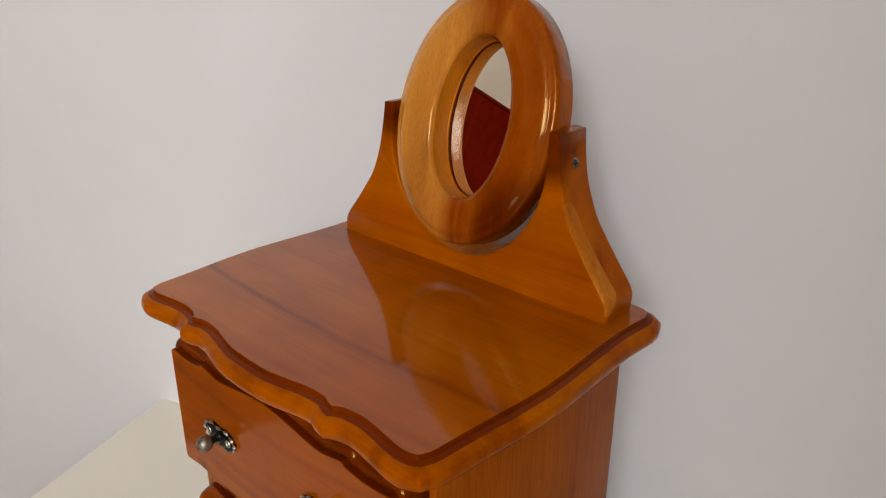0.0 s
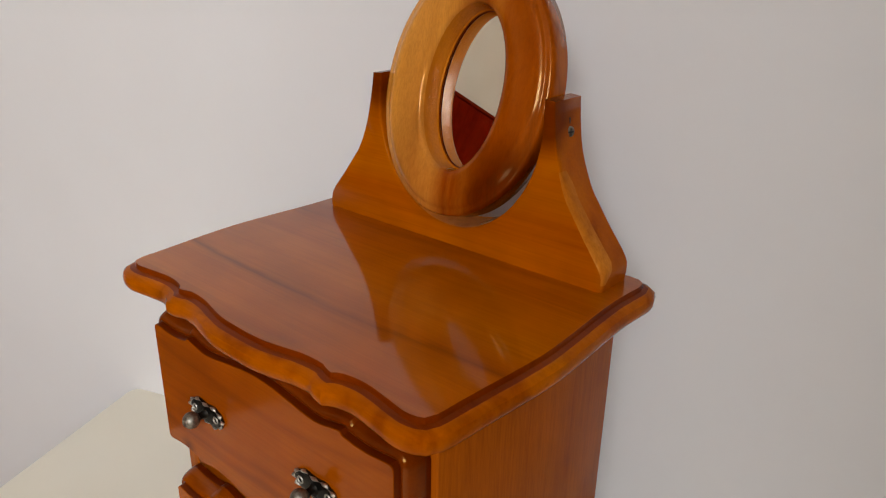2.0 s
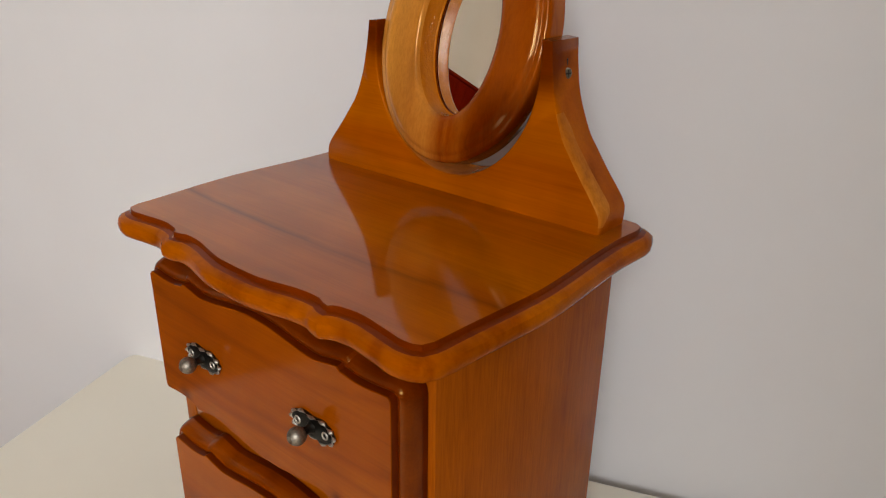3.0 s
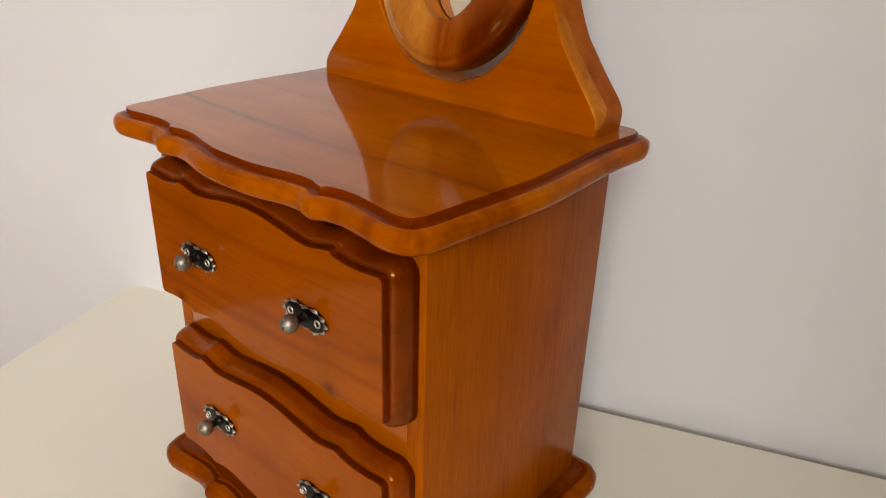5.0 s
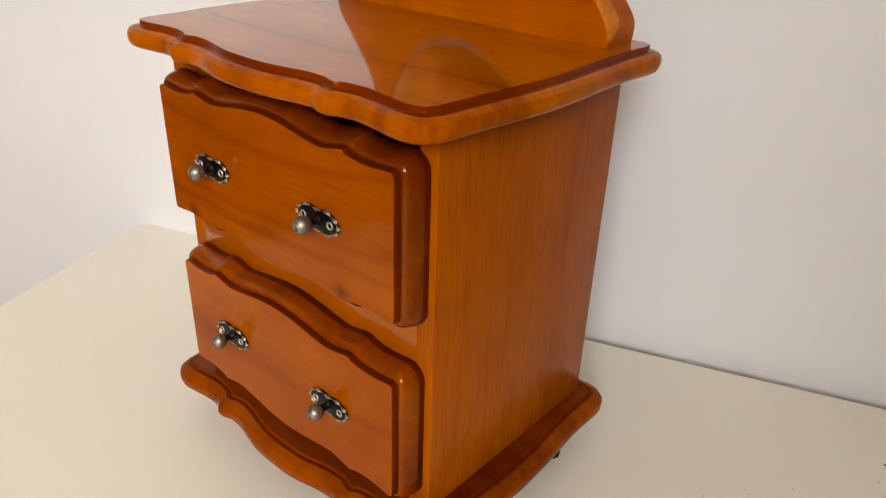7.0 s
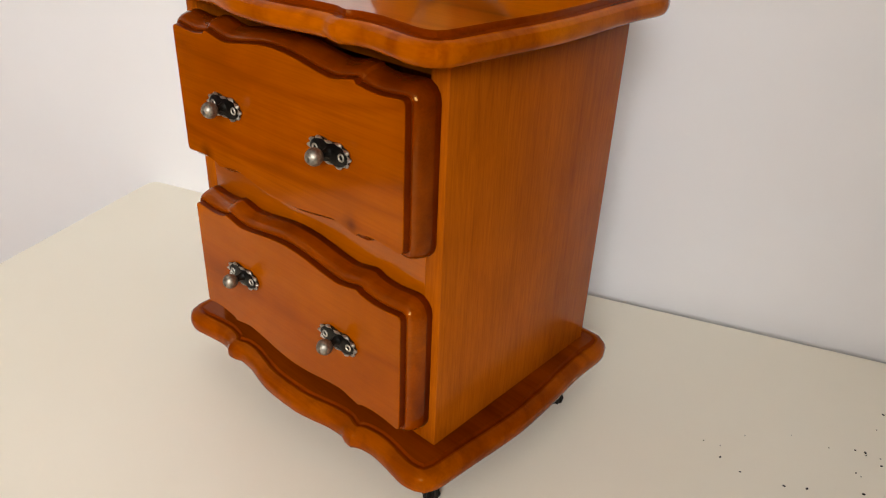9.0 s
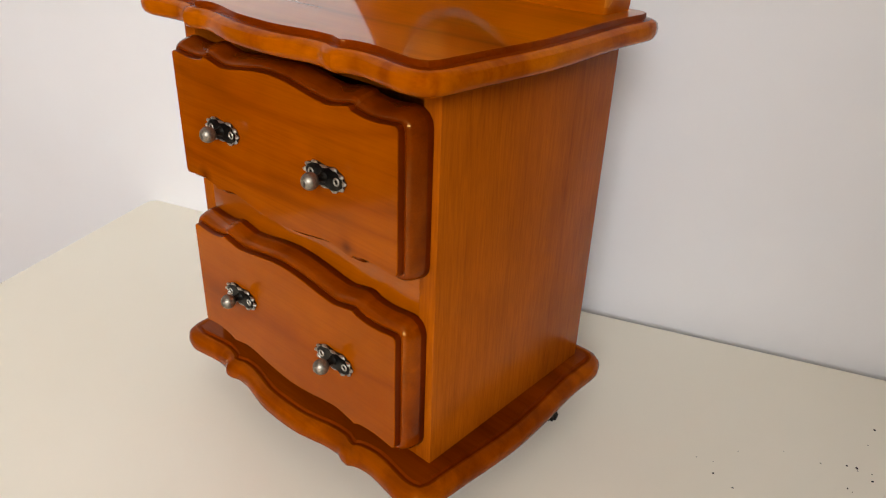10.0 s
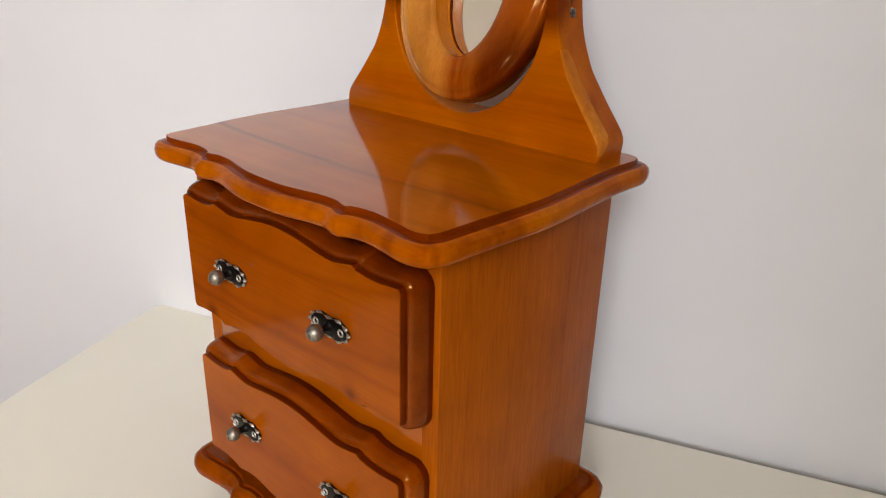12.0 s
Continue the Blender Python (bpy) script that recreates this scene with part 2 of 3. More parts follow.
# ---------------------------------------------------------------- mesh helpers
def mesh_object(name, verts, faces, mat, parent=None, label="", smooth=35.0, trim=None, bands=(), around=0, trim_b=None, bands_b=()):
    """One mesh object; of a lofted skin with so many points around, the bands named take the materials trim and trim_b."""
    me = bpy.data.meshes.new(name)
    me.from_pydata([tuple(v) for v in verts], [], faces)
    if trim:
        for i, f in enumerate(me.polygons):
            f.material_index = 1 if i // around in bands else 2 if i // around in bands_b else 0
    bm = bmesh.new()
    bm.from_mesh(me)
    bmesh.ops.recalc_face_normals(bm, faces=bm.faces)
    bm.to_mesh(me)
    bm.free()
    me.materials.append(mat)
    if trim:
        me.materials.append(trim)
    if trim_b:
        me.materials.append(trim_b)
    if smooth:
        me.shade_smooth()
        me.set_sharp_from_angle(angle=radians(smooth))
    ob = new(name, me)
    if parent:
        ob.parent = parent
    if label:
        tagged(ob, label)
    return ob


def lofted(rings, cap_first=True, cap_last=True, wrap=False):
    """Skin over rings of equally many points, each closed."""
    n, verts, faces = len(rings[0]), [], []
    for r in rings:
        verts += [tuple(p) for p in r]
    total = len(rings)
    for k in range(total if wrap else total - 1):
        a, b = k * n, ((k + 1) % total) * n
        faces += [(a + i, a + (i + 1) % n, b + (i + 1) % n, b + i) for i in range(n)]
    if cap_first and not wrap:
        faces.append(tuple(range(n)))
    if cap_last and not wrap:
        faces.append(tuple(range((total - 1) * n, total * n)))
    return verts, faces


def box_mesh(x0, x1, y0, y1, z0, z1, bevel=0.0):
    bm = bmesh.new()
    bmesh.ops.create_cube(bm, size=1.0)
    for v in bm.verts:
        v.co = Vector((x0 + (v.co.x + 0.5) * (x1 - x0), y0 + (v.co.y + 0.5) * (y1 - y0), z0 + (v.co.z + 0.5) * (z1 - z0)))
    if bevel:
        bmesh.ops.bevel(bm, geom=bm.edges[:], offset=bevel, segments=3, profile=0.5, affect="EDGES")
    bm.verts.index_update()
    out = [v.co.copy() for v in bm.verts], [tuple(v.index for v in f.verts) for f in bm.faces]
    bm.free()
    return out


def lathe(profile, n=24):
    """Rings round the z axis from (radius, z) pairs."""
    return lofted([[(r * math.cos(2 * math.pi * i / n), r * math.sin(2 * math.pi * i / n), z) for i in range(n)] for r, z in profile])


def joined(*meshes):
    verts, faces = [], []
    for v, f in meshes:
        k = len(verts)
        verts += [tuple(p) for p in v]
        faces += [tuple(i + k for i in q) for q in f]
    return verts, faces


def moved(mesh, m):
    return [m @ Vector(p) for p in mesh[0]], mesh[1]


def spline(pts, step):
    """Points along a smooth line through pts, about step apart."""
    p = [Vector(q) for q in pts]
    p = [2 * p[0] - p[1]] + p + [2 * p[-1] - p[-2]]
    out = []
    for a, b, c, d in zip(p, p[1:], p[2:], p[3:]):
        n = max(1, round((c - b).length / step))
        for i in range(n):
            t = i / n
            out.append(0.5 * (2 * b + (c - a) * t + (2 * a - 5 * b + 4 * c - d) * t * t + (3 * b - a - 3 * c + d) * t ** 3))
    return out + [p[-2]]


def outward(path, closed):
    """Unit normals to the right of a path of 2D points."""
    n, out = len(path), []
    for i in range(n):
        a = path[i - 1] if i or closed else path[i]
        b = path[(i + 1) % n] if i < n - 1 or closed else path[i]
        d = (b - a).normalized()
        out.append(Vector((d.y, -d.x)))
    return out


# ---------------------------------------------------------------- the chest's outlines, in cm
def board_path(grow=0.0, yaw=0.0):
    """Plan of the top and plinth boards: back left corner, round the front, back right corner; serpentine with carved nicks."""
    bow = [(0, -0.50), (1.3, -0.46), (2.3, -0.28), (3.45, -0.02), (4.3, 0.05), (4.7, 0.04)]
    scroll = [(4.82, -0.02), (5.1, -0.12), (5.40, -0.17)]
    wing = [(5.50, -0.06), (5.85, 0.10), (6.7, 0.22), (7.5, 0.16), (8.4, 0.02), (9.2, -0.10), (9.7, -0.04)]
    side = [(9.98, 0.10), (10.16, 0.55), (10.22, 1.4), (10.33, 2.9), (10.50, 4.8), (10.60, 6.7), (10.52, 8.8), (10.38, 11.0), (10.32, 12.8), (10.38, 14.2), (10.44, 15.0), (10.32, 15.5), (10.0, 15.75), (9.6, 15.8)]
    half = spline(bow, 0.3) + spline(scroll, 0.2) + spline(wing, 0.25) + spline(side, 0.35)
    left = [Vector((-p.x, p.y)) for p in reversed(half[1:])]
    path = left + half
    return [p + grow * n + Vector((0, yaw * p.x)) for p, n in zip(path, outward(path, False))]


def moulded_board(path, profile):
    """A board with a moulded edge on front and sides; profile: (out, z) from the underside to the top."""
    nrm = outward(path, False)
    nrm[0] = nrm[-1] = Vector((0, 1))
    for _ in range(6):
        nrm = [nrm[0]] + [(a + 2 * b + c).normalized() for a, b, c in zip(nrm, nrm[1:], nrm[2:])] + [nrm[-1]]
    rings = [[Vector(((p.x + o * q.x) * CM, (p.y + o * q.y) * CM, z * CM)) for p, q in zip(path, nrm)] for o, z in profile]
    return lofted(rings)


# ---------------------------------------------------------------- the room
def room_box(name, u0, u1, v0, v1, z0, z1, mat, label, category, bevel=0.0, parent=None, at=ROOM):
    ob = mesh_object(name, *moved(box_mesh(u0, u1, v0, v1, z0, z1, bevel), at), mat, parent, smooth=35 if bevel else 0)
    return tagged(ob, label, category, kind="structure") if category else ob


T = 0.12
room_box("wall_back", U0 - T, U1 + T, 0, T, FLOOR_Z, CEIL_Z, WALL, "plain matt white painted wall behind the table", "wall")
room_box("wall_left", U0 - T, U0, V0, 0, FLOOR_Z, CEIL_Z, WARM_WALL, "plain matt cream painted side wall", "wall")
room_box("wall_right", U1, U1 + T, V0, 0, FLOOR_Z, CEIL_Z, PEACH_BOUNCE, "unseen side wall, made peach for a warm bounce", "wall")
window_wall = room_box("wall_front", U0 - T, WIN_U0, V0 - T, V0, FLOOR_Z, CEIL_Z, WARM_WALL, "cream white wall with a window opening", "wall")
room_box("pier", WIN_U1, U1 + T, V0 - T, V0, FLOOR_Z, CEIL_Z, WARM_WALL, "", "", 0, window_wall)
room_box("parapet", WIN_U0, WIN_U1, V0 - T, V0, FLOOR_Z, WIN_Z0, WARM_WALL, "", "", 0, window_wall)
room_box("lintel", WIN_U0, WIN_U1, V0 - T, V0, WIN_Z1, CEIL_Z, WARM_WALL, "", "", 0, window_wall)
room_box("ceiling", U0 - T, U1 + T, V0 - T, T, CEIL_Z, CEIL_Z + T, WALL, "plain white ceiling", "ceiling")
room_box("floor", U0 - T, U1 + T, V0 - T, T, FLOOR_Z - T, FLOOR_Z, FLOOR, "plain brown floor", "floor")

table = tagged(new("table"), "cream lacquered table with a smooth top against the wall", "table")
CORNERS = [(-37.5, 11.5), (4.45, 24.7), (83.9, 54.9), (111.9, -14.7), (-9.5, -58.1)]     # plan of the top in cm; the back edge bends a little
bm = bmesh.new()
low = [bm.verts.new((x * CM, y * CM, -0.03)) for x, y in CORNERS]
slab = bmesh.ops.extrude_face_region(bm, geom=[bm.faces.new(low)])
bmesh.ops.translate(bm, verts=[g for g in slab["geom"] if isinstance(g, bmesh.types.BMVert)], vec=(0, 0, 0.03))
upright = [e for e in bm.edges if abs(e.verts[0].co.z - e.verts[1].co.z) > 0.01 and abs(e.verts[0].co.x - 0.0445) > 0.01]
bmesh.ops.bevel(bm, geom=upright, offset=0.012, segments=5, profile=0.5, affect="EDGES")
rim = [e for e in bm.edges if abs(e.verts[0].co.z - e.verts[1].co.z) < 0.001]
bmesh.ops.bevel(bm, geom=rim, offset=0.002, segments=3, profile=0.5, affect="EDGES")
bm.verts.index_update()
mesh_object("tabletop", [v.co.copy() for v in bm.verts], [tuple(v.index for v in f.verts) for f in bm.faces], CREAM, table)
bm.free()
for u in (0.06, 1.14):
    for v in (-0.66, -0.07):
        room_box("leg", u - 0.025, u + 0.025, v - 0.025, v + 0.025, FLOOR_Z, -0.03, CREAM, "", "", 0.003, table, TABLE)

# Added unseen wall: blocks window light on the right and bounces it warm.
room_box("light_stop_wall", 0.785, 2.4, -1.15, -0.9, FLOOR_Z, CEIL_Z, PEACH_BOUNCE, "unseen peach wall added to hold window light off the right", "wall")

WARDROBE = Matrix.Translation((-1.81, -1.16, 0)) @ pose(0, 0, 0, 0, 0, -79.6)
wardrobe = tagged(new("wardrobe"), "dark red mahogany wardrobe standing across the room", "wardrobe")
room_box("carcass", 0, 2.2, -0.50, -0.02, FLOOR_Z + 0.06, 0.985, REDWOOD, "", "", 0.004, wardrobe, WARDROBE)
room_box("top_slab", -0.01, 2.21, -0.51, 0.006, 0.985, 1.0, REDWOOD, "", "", 0.004, wardrobe, WARDROBE)
room_box("plinth", 0.02, 2.18, -0.50, -0.05, FLOOR_Z, FLOOR_Z + 0.06, REDWOOD, "", "", 0.003, wardrobe, WARDROBE)
for u in (0.01, 1.102):
    room_box("door", u, u + 1.088, -0.02, 0.0, FLOOR_Z + 0.08, 0.984, REDWOOD, "", "", 0.003, wardrobe, WARDROBE)

# ---------------------------------------------------------------- the small dressing chest
TOP = 24.5                                    # height of the top board's upper face, cm
chest = tagged(new("dressing_chest"), "small glossy orange-brown pine chest with oval mirror and two closed drawers", "jewelry chest")

EDGE = [(-0.55, -1.30), (0.16, -1.30), (0.46, -1.25), (0.62, -1.14), (0.70, -0.97), (0.72, -0.72), (0.66, -0.49), (0.51, -0.35), (0.32, -0.29),
        (0.13, -0.28), (0.05, -0.25), (0.03, -0.05), (0.0, 0.0)]
FOOT_EDGE = [(-0.70, -1.30), (0.14, -1.30), (0.42, -1.25), (0.57, -1.12), (0.63, -0.92), (0.62, -0.64), (0.54, -0.41), (0.40, -0.24), (0.22, -0.13),
             (0.05, -0.08), (-0.07, -0.13), (-0.22, -0.15), (-0.30, -0.02)]
PATH = [Vector((p.x - (0.11 * min(1.0, max(0.0, (p.y - 1.5) / 3.0)) if p.x < 0 else 0.0), p.y)) for p in board_path(0.0, -0.015)]     # a little wider behind on one side
v, f = moulded_board(PATH, [(o, z + TOP) for o, z in EDGE])
mesh_object("top_board", v, f, WOOD_X, chest, "serpentine top board with a moulded edge", 32, STAIN_AND_SHADE, (8, 9, 10, 11), len(PATH), FASCIA, (1, 2, 3, 4, 5, 6, 7))

BASE_TOP = 3.45
BASE_PATH = [Vector((p.x - (0.22 * max(0.0, (p.y - 10.0) / 5.8) if p.x > 8.0 else 0.0), p.y)) for p in board_path(0.05)]     # drawn in a little at one back end
v, f = moulded_board(BASE_PATH, [(o, z + BASE_TOP) for o, z in FOOT_EDGE])
mesh_object("base_board", v, f, WOOD_BASE, chest, "serpentine plinth board with a moulded edge", 32, STAIN_AND_SHADE, (10, 11), len(BASE_PATH), PLINTH_TOP_SHADED, (12,))

BX0, BX1, BY0, BY1, BZ0, BZ1 = -9.55, 9.32, 1.5, 15.0, BASE_TOP, TOP - 1.28


def plank(name, x0, x1, y0, y1, z0, z1, mat, bevel=0.05):
    return mesh_object(name, *box_mesh(x0 * CM, x1 * CM, y0 * CM, y1 * CM, z0 * CM, z1 * CM, bevel * CM), mat, chest)


plank("side_panel", BX1 - 1.0, BX1, BY0, BY1, BZ0, BZ1, WOOD_Z)
plank("side_panel", BX0, BX0 + 1.0, BY0, BY1, BZ0, BZ1, WOOD_Z)
plank("back_panel", BX0 + 1.0, BX1 - 1.0, BY1 - 0.6, BY1 - 0.05, BZ0, BZ1, WOOD_Z, 0.02)
for z0, z1, back in ((BZ0, BZ0 + 1.2, 0.02), (11.8, 14.8, 0.02), (BZ1 - 1.8, BZ1, 2.2)):
    plank("rail", BX0 + 1.0, BX1 - 1.0, BY0 + back, BY0 + back + 1.1, z0, z1, WOOD_X, 0.02)
plank("dust_board", BX0 + 1.0, BX1 - 1.0, BY0 + 1.2, BY1 - 0.7, 13.3, 13.8, WOOD_X, 0.02)


# ---- drawers
def wave(x):
    """Carved line of a drawer's upper edge at x cm from its middle, mirrored for the lower edge."""
    pts = ((0, 0.38), (1.1, 0.31), (2.2, 0.14), (3.1, -0.02), (4.0, -0.12), (4.8, 0.03), (5.25, 0.14), (5.48, 0.16), (5.58, 0.02), (6.4, -0.12), (7.2, -0.12), (8.1, -0.01), (8.4, 0.0))
    return float(np.interp(abs(x), [p[0] for p in pts], [p[1] for p in pts]))


def drawer_path(x0, x1, z0, z1, r=0.22):
    mid, path = (x0 + x1) / 2, []
    xs = np.linspace(x1 - r, x0 + r, 121)
    smooth = lambda x: (wave(x - mid) if abs(abs(x - mid) - 5.5) < 0.3 else (wave(x - mid - 0.22) + wave(x - mid) + wave(x - mid + 0.22)) / 3)
    path += [Vector((x, z0 - smooth(x))) for x in reversed(xs)]
    path += [Vector((x1 - r + r * math.sin(a), z0 + r - r * math.cos(a))) for a in np.radians((22, 45, 68, 90))]
    path += [Vector((x1, z)) for z in np.linspace(z0 + r, z1 - r, 8)[1:]]
    path += [Vector((x1 - r + r * math.cos(a), z1 - r + r * math.sin(a))) for a in np.radians((22, 45, 68))]
    path += [Vector((x, z1 + smooth(x))) for x in xs]
    path += [Vector((x0 + r - r * math.sin(a), z1 - r + r * math.cos(a))) for a in np.radians((22, 45, 68, 90))]
    path += [Vector((x0, z)) for z in np.linspace(z1 - r, z0 + r, 8)[1:]]
    path += [Vector((x0 + r - r * math.cos(a), z0 + r - r * math.sin(a))) for a in np.radians((22, 45, 68))]
    return path


def drawer(x0, x1, z0, z1, y, mat, ridge, label, knobs):
    path = drawer_path(x0, x1, z0, z1)
    nrm = outward(path, True)
    back = BY0 - 0.02
    section = [(0.0, y), (0.02, y + 0.05), (0.03, y + 0.32), (0.05, y + 0.38), (0.11, y + 0.34), (0.20, y + 0.34), (0.31, y + 0.41), (0.41, y + 0.54), (0.49, y + 0.72),
               (0.55, y + 0.92), (0.60, y + 1.15), (0.62, y + 1.35), (0.62, back)]
    rings = [[Vector(((p.x + o * q.x) * CM, yy * CM, (p.y + o * q.y) * CM)) for p, q in zip(path, nrm)] for o, yy in section]
    # Groove and back edge bands carry toner with shade in its colour.
    front = mesh_object("drawer", *lofted(rings), mat, chest, label, 32, TONER_AND_SHADE, (1, 2, 3, 10, 11), len(path), ridge, (4, 5, 6, 7, 8, 9))
    for kx, kz in knobs:
        knob(kx, y, (z0 + z1) / 2 + kz, front)
    return front


def knob(x, y, z, drawer_front):
    """A pewter ball on a blackened scalloped plate with a bright worn rim."""
    m = pose(x * CM, y * CM, z * CM, 90, 0, 0)
    n, plate = 72, []
    for lift, size in ((0.0, 0.93), (0.10, 1.0), (0.17, 0.9), (0.20, 0.55)):
        ring = []
        for i in range(n):
            a = 2 * math.pi * i / n
            r = (0.92 + 0.06 * abs(math.cos(6 * a))) * size
            ring.append((1.46 * r * math.cos(a) * CM, 0.70 * r * math.sin(a) * (1 - 0.25 * math.exp(-(math.cos(a) / 0.3) ** 2)) * CM, lift * CM))
        plate.append(ring)
    mesh_object("backplate", *moved(lofted(plate), m), BLACKENED, drawer_front, "blackened scalloped backplate")
    def rim_point(a):
        r = 0.91 + 0.09 * abs(math.cos(6 * a)) ** 0.7
        return 1.37 * r * math.cos(a), 0.635 * r * math.sin(a) * (1 - 0.25 * math.exp(-(math.cos(a) / 0.3) ** 2))

    rim = []
    for i in range(128):
        a = 2 * math.pi * i / 128
        (px, py), w = rim_point(a), 0.008 + 0.072 * abs(math.cos(6 * a)) ** 2
        rim.append([(px * (1 - w * math.cos(c)) * CM, py * (1 - 1.6 * w * math.cos(c)) * CM, (0.15 + 1.3 * w * math.sin(c)) * CM) for c in np.linspace(0, 2 * math.pi, 7)[:-1]])
    petals = [lofted(rim, wrap=True)]
    for sx in (-0.88, 0.88):
        eye = lofted([[((sx + (0.16 + w * math.cos(c)) * math.cos(b)) * CM, (0.16 + w * math.cos(c)) * math.sin(b) * CM, (0.2 + w * math.sin(c)) * CM)
                       for b in np.linspace(0, 2 * math.pi, 15)[:-1]] for w in (0.045,) for c in np.linspace(0, 2 * math.pi, 7)[:-1]], wrap=True)
        petals.append(eye)
    mesh_object("scalloped_rim", *moved(joined(*petals), m), SILVERED, drawer_front, "worn silvery scalloped rim")
    stem = lathe([(0.30 * CM, 0.15 * CM), (0.22 * CM, 0.28 * CM), (0.17 * CM, 0.42 * CM), (0.20 * CM, 0.62 * CM)], 20)
    mesh_object("stem", *moved(stem, m), BLACKENED, drawer_front)
    prof = [(0.415 * math.cos(a) * CM, (0.96 + 0.41 * math.sin(a)) * CM) for a in np.radians(np.linspace(-62, 62, 12))]
    prof += [(0.17 * CM, 1.345 * CM), (0.12 * CM, 1.31 * CM), (0.03 * CM, 1.30 * CM)]
    mesh_object("knob", *moved(lathe(prof, 28), m), PEWTER, drawer_front, "round antique pewter knob")


drawer(-8.5, 8.35, TOP - 9.8, TOP - 2.98, 0.0, WOOD_D, RIDGE_DARK, "upper drawer front with carved wavy edges, closed", ((-4.22, 0.08), (3.87, 0.04)))
drawer(-8.4, 8.28, TOP - 19.7, TOP - 13.05, -0.03, WOOD_LOW, RIDGE, "lower drawer front with carved wavy edges, closed", ((-4.07, 0.25), (4.02, 0.0)))


# ---- mirror stand
def stand_outline():
    outer = spline([(9.45, 0.0), (9.5, 0.7), (9.32, 1.25), (8.36, 2.45), (7.57, 3.5), (7.06, 4.25), (6.4, 5.8), (6.1, 7.2), (5.95, 8.45)], 0.3)
    cut = [Vector((5.38 * math.cos(a), 7.1 + 6.05 * math.sin(a))) for a in np.linspace(0, -math.pi / 2, 28)]
    half = [(p, float(np.interp(p.y, (0.5, 1.1, 4.6, 6.2), (0.12, 0.22, 0.14, 0.05))), float(np.interp(p.y, (0.3, 1.1, 4.6, 6.2), (0.2, 0.95, 0.85, 0.05)))) for p in outer]
    half += [(Vector((5.36, 8.5)), 0.10, 0.10)] + [(p, 0.14, 0.14) for p in cut]
    left = [(Vector((-p.x, p.y)), r, d) for p, r, d in reversed(half[:-1])]
    full = half + left                        # right foot, over the right post, through the cut, left post, left foot
    base = [(Vector((x, 0.0)), 0.0, 0.0) for x in np.linspace(-9.3, 9.3, 12)]
    return full + base


SY0, SY1, RAKE = 12.85, 15.2, 0.045       # the stand leans back a little
out = stand_outline()
pts = [p for p, r, d in out]
nrm = outward(pts, True)
rings = []
for a in np.radians((0, 22, 45, 68, 90)):
    rings.append([Vector(((p.x - q.x * r * (1 - math.sin(a))) * CM, (SY0 + d * (1 - math.cos(a))) * CM,
                          (TOP + max(0.0, p.y - q.y * r * (1 - math.sin(a)))) * CM)) for (p, r, d), q in zip(out, nrm)])
rings.append([Vector((p.x * CM, (SY1 - 0.08) * CM, (TOP + p.y) * CM)) for p in pts])
rings.append([Vector(((p.x - q.x * 0.08) * CM, SY1 * CM, (TOP + max(0.0, p.y - q.y * 0.08)) * CM)) for p, q in zip(pts, nrm)])
rings = [[Vector((p.x, p.y + RAKE * (p.z - TOP * CM), p.z)) for p in r] for r in rings]
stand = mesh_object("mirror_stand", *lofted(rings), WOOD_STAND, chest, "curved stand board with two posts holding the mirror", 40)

# Right bevel is sapwood; the cut's upward faces are coloured pale as lit.
stand.data.materials.append(SAP_AND_LIT)
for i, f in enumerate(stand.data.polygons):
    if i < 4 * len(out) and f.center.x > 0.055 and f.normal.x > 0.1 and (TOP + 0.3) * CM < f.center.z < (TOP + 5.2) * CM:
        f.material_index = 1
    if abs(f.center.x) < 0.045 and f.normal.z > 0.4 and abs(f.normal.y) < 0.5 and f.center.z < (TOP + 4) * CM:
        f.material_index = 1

PIVOT = Vector((0.0, 14.1, TOP + 6.9)) * CM
for s in (1, -1):
    head = lathe([(0.27 * CM, 0), (0.27 * CM, 0.05 * CM), (0.22 * CM, 0.11 * CM), (0.12 * CM, 0.13 * CM)], 20)
    slots = joined(box_mesh(-0.17 * CM, 0.17 * CM, -0.035 * CM, 0.035 * CM, 0.12 * CM, 0.137 * CM), box_mesh(-0.035 * CM, 0.035 * CM, -0.17 * CM, 0.17 * CM, 0.121 * CM, 0.138 * CM))
    m = Matrix.Translation((PIVOT.x + 6.09 * s * CM, PIVOT.y + 0.35 * CM, PIVOT.z)) @ pose(0, 0, 0, 20, 90 * s - 4 * s, 0)
    mesh_object("screw", *moved(head, m), STEEL, stand, "zinc cross-head screw")
    mesh_object("screw_slot", *moved(slots, m), SPECK, stand)
nick = box_mesh(PIVOT.x + 6.0 * CM, PIVOT.x + 6.09 * CM, PIVOT.y + 0.32 * CM, PIVOT.y + 0.39 * CM, PIVOT.z + 0.36 * CM, PIVOT.z + 0.68 * CM)
mesh_object("slip_mark", *nick, SPECK, stand, "dark nick over the screw")

# ---- oval mirror
TILT_BACK = 16.0
IN_A, IN_B, OUT_A, OUT_B, RING_UP, DEEP, OFF = 2.45, 4.22, 5.3, 6.66, 1.25, 0.1, 0.12
frame_at = Matrix.Translation(PIVOT) @ pose(0, 0, 0, -TILT_BACK, 0, 0) @ Matrix.Translation((0.0, DEEP * CM, RING_UP * CM))
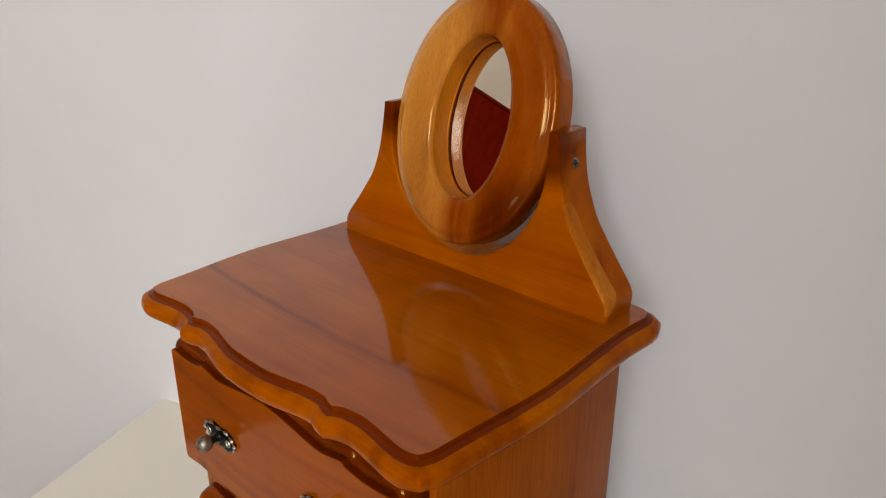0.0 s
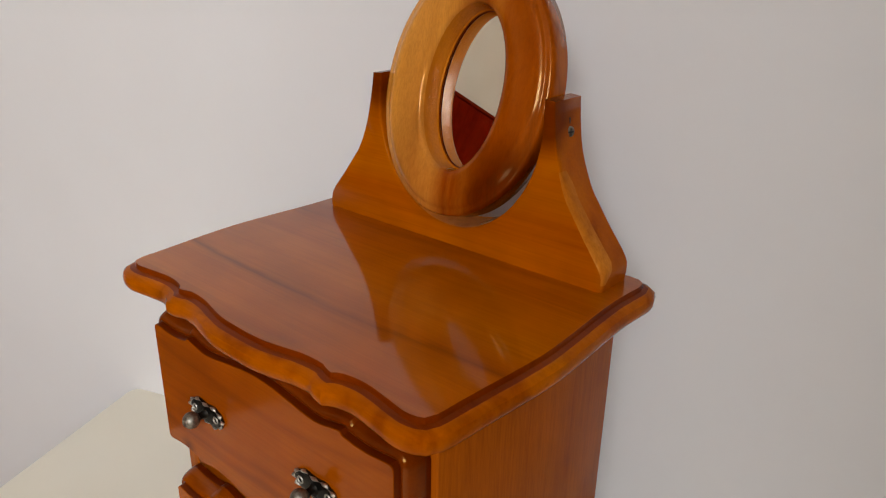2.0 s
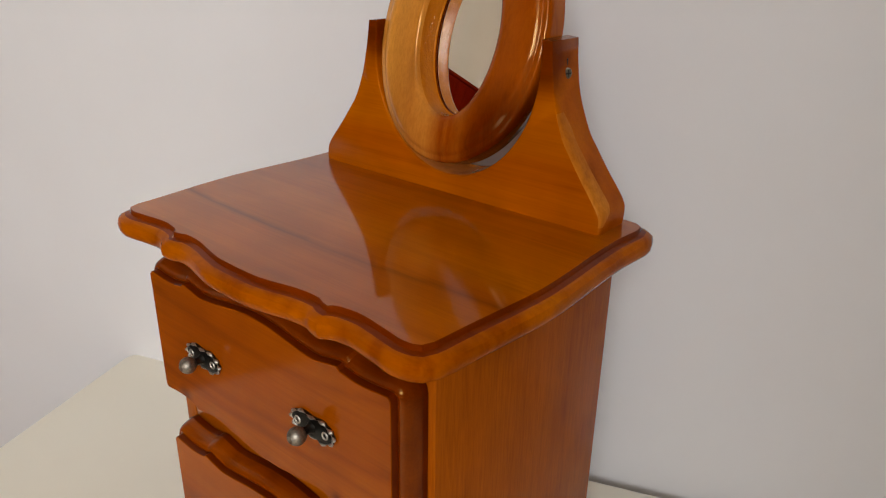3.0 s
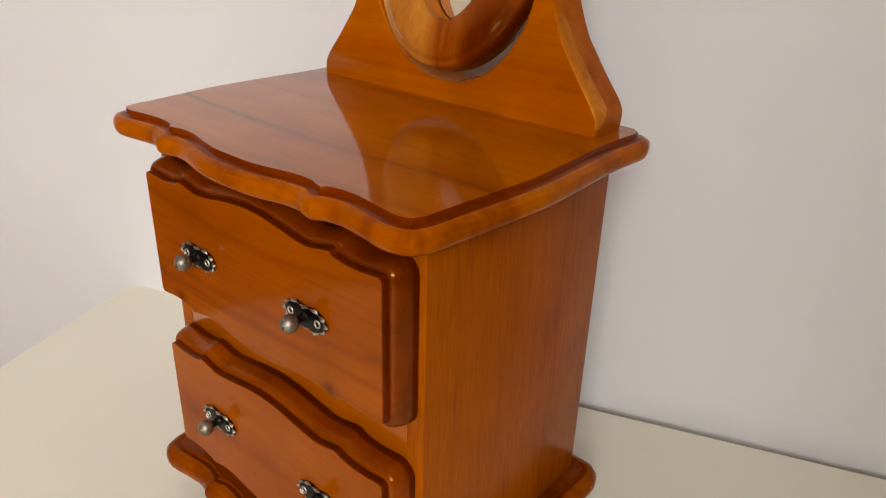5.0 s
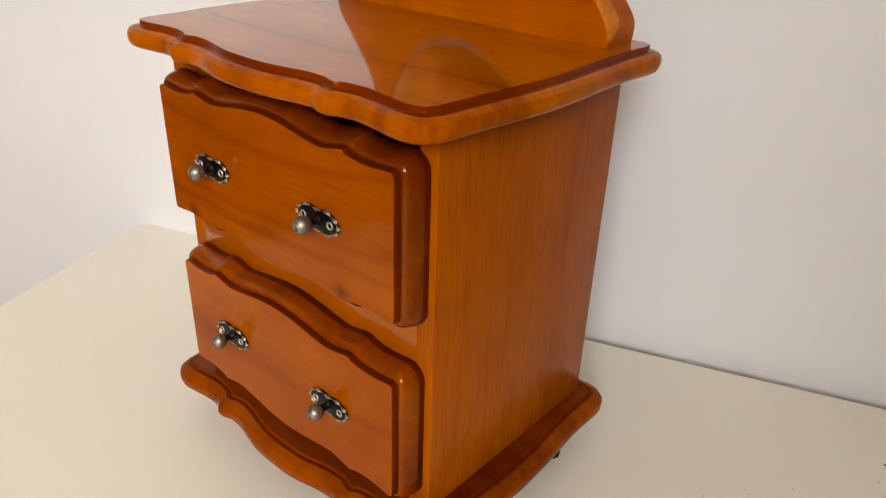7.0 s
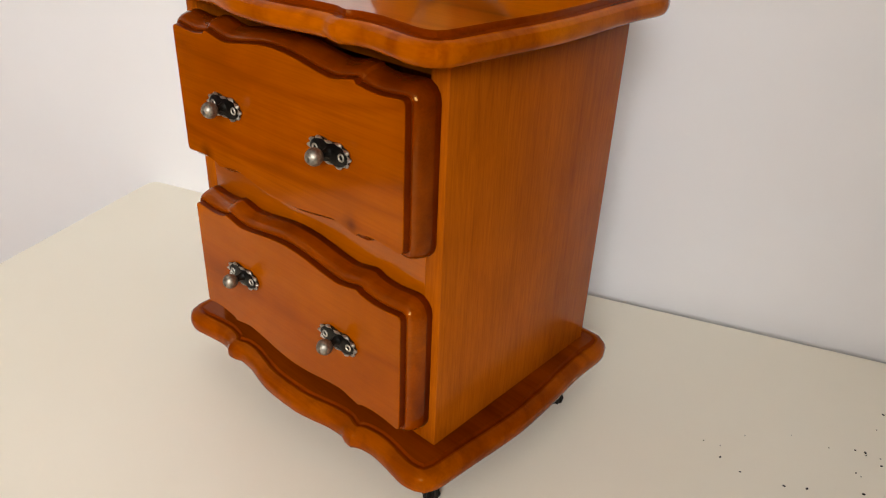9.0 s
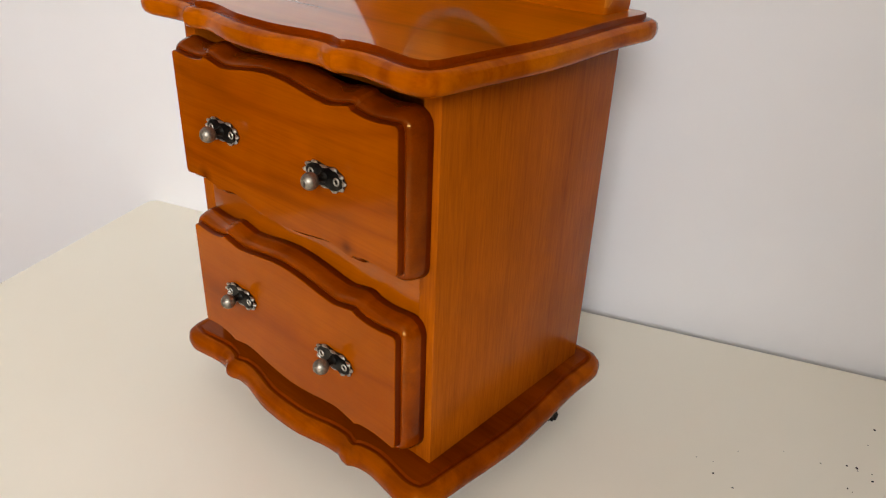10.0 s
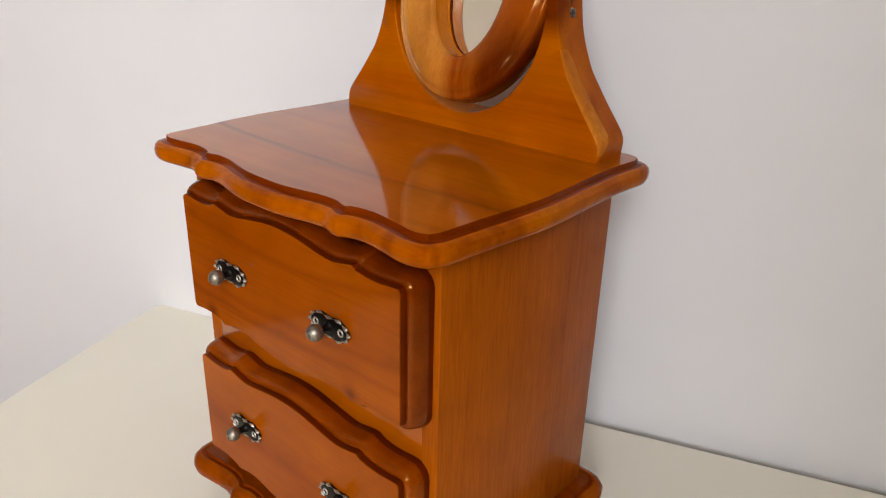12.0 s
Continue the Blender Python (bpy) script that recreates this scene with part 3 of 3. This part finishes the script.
# (share of the way from the opening to the rim, depth in cm)
SECTION = [(0.20, 0.70), (0.20, 0.30), (-0.05, 0.30), (-0.06, 0.25), (-0.05, 0.18), (-0.02, 0.12), (0.0, -0.45), (0.01, -0.88), (0.03, -1.02), (0.08, -1.12), (0.16, -1.17), (0.42, -1.19),
           (0.64, -1.17), (0.74, -1.13), (0.81, -1.04), (0.845, -0.95), (0.865, -0.915), (0.92, -0.89), (0.97, -0.82), (0.993, -0.70), (1.0, -0.50), (1.0, 0.45), (0.95, 0.62), (0.85, 0.68)]
N = 96


def oval(share, depth):
    mid = OFF * (1 - share)
    return [Vector(((mid + (IN_A + share * (OUT_A - IN_A)) * math.cos(a)) * CM, depth * CM, (IN_B + share * (OUT_B - IN_B)) * math.sin(a) * CM))
            for a in np.linspace(0, 2 * math.pi, N + 1)[:-1]]


rings = [oval(s, d) for s, d in SECTION]
# Dark bands 2 and 3 stand in for the gap round the glass.
ring = mesh_object("mirror_frame", *moved(lofted(rings, wrap=True), frame_at), WOOD_RING, chest, "oval moulded frame tilted back between the posts", 38, WOOD_BORE, (0, 1, 4, 5, 6), N, TONER_AND_SHADE, (2, 3))
mesh_object("mirror_glass", *moved(lofted([oval(0.18, 0.31), oval(0.18, 0.46)]), frame_at), MIRROR, ring, "clear oval mirror")
mesh_object("backing", *moved(lofted([oval(0.19, 0.47), oval(0.19, 0.66)]), frame_at), WOOD_BORE, ring)

# ---- feet
for fx, fy in ((9.35, 1.4), (-8.4, 2.6), (9.6, 12.4), (-9.6, 12.4)):
    prof = [(0.30, 0.0), (0.42, 0.08), (0.45, 0.3), (0.36, 0.55), (0.26, 0.75), (0.33, 0.95), (0.26, 1.15), (0.40, 1.4), (0.52, 1.8), (0.55, BASE_TOP - 1.27)]
    foot = lofted([[((fx + r * (1 + 0.12 * math.cos(10 * b)) * math.cos(b)) * CM, (fy + r * (1 + 0.12 * math.cos(10 * b)) * math.sin(b)) * CM, z * CM)
                    for b in np.linspace(0, 2 * math.pi, 61)[:-1]] for r, z in prof])
    mesh_object("foot", *foot, BLACKENED, chest, "small fluted dark metal foot")

# ---- grit on the table: place in metres and size in mm
GRIT = [(0.179, 0.157, 0.5), (0.188, 0.160, 0.4), (0.192, 0.151, 1.0), (0.205, 0.148, 0.8), (0.227, 0.155, 1.1), (0.237, 0.162, 1.1), (0.235, 0.204, 0.6),
        (0.247, 0.213, 0.9), (0.252, 0.215, 1.2), (0.253, 0.213, 0.6), (0.253, 0.194, 0.8), (0.256, 0.193, 0.5), (0.261, 0.180, 1.2), (0.260, 0.216, 0.6),
        (0.262, 0.210, 1.0), (0.250, 0.259, 1.1), (0.251, 0.241, 0.5), (0.215, 0.199, 0.4), (0.195, 0.179, 0.4), (0.269, 0.196, 1.0), (0.003, -0.078, 0.6)]
rng = random.Random(4)
bits = []
for u, v, size in GRIT:
    r = size * 0.0006
    bit = lofted([[(w * r * 1.5 * math.cos(b), w * r * math.sin(b), h * r) for b in np.linspace(0, 2 * math.pi, 7)[:-1]] for w, h in ((1.0, 0.0), (0.8, 0.6), (0.3, 0.9))])
    bits.append(moved(bit, pose(u, v, 0.0, 0, 0, rng.uniform(0, 180))))
tagged(mesh_object("grit", *joined(*bits), SPECK), "scattered dark specks of grit on the table", "grit", kind="stuff")
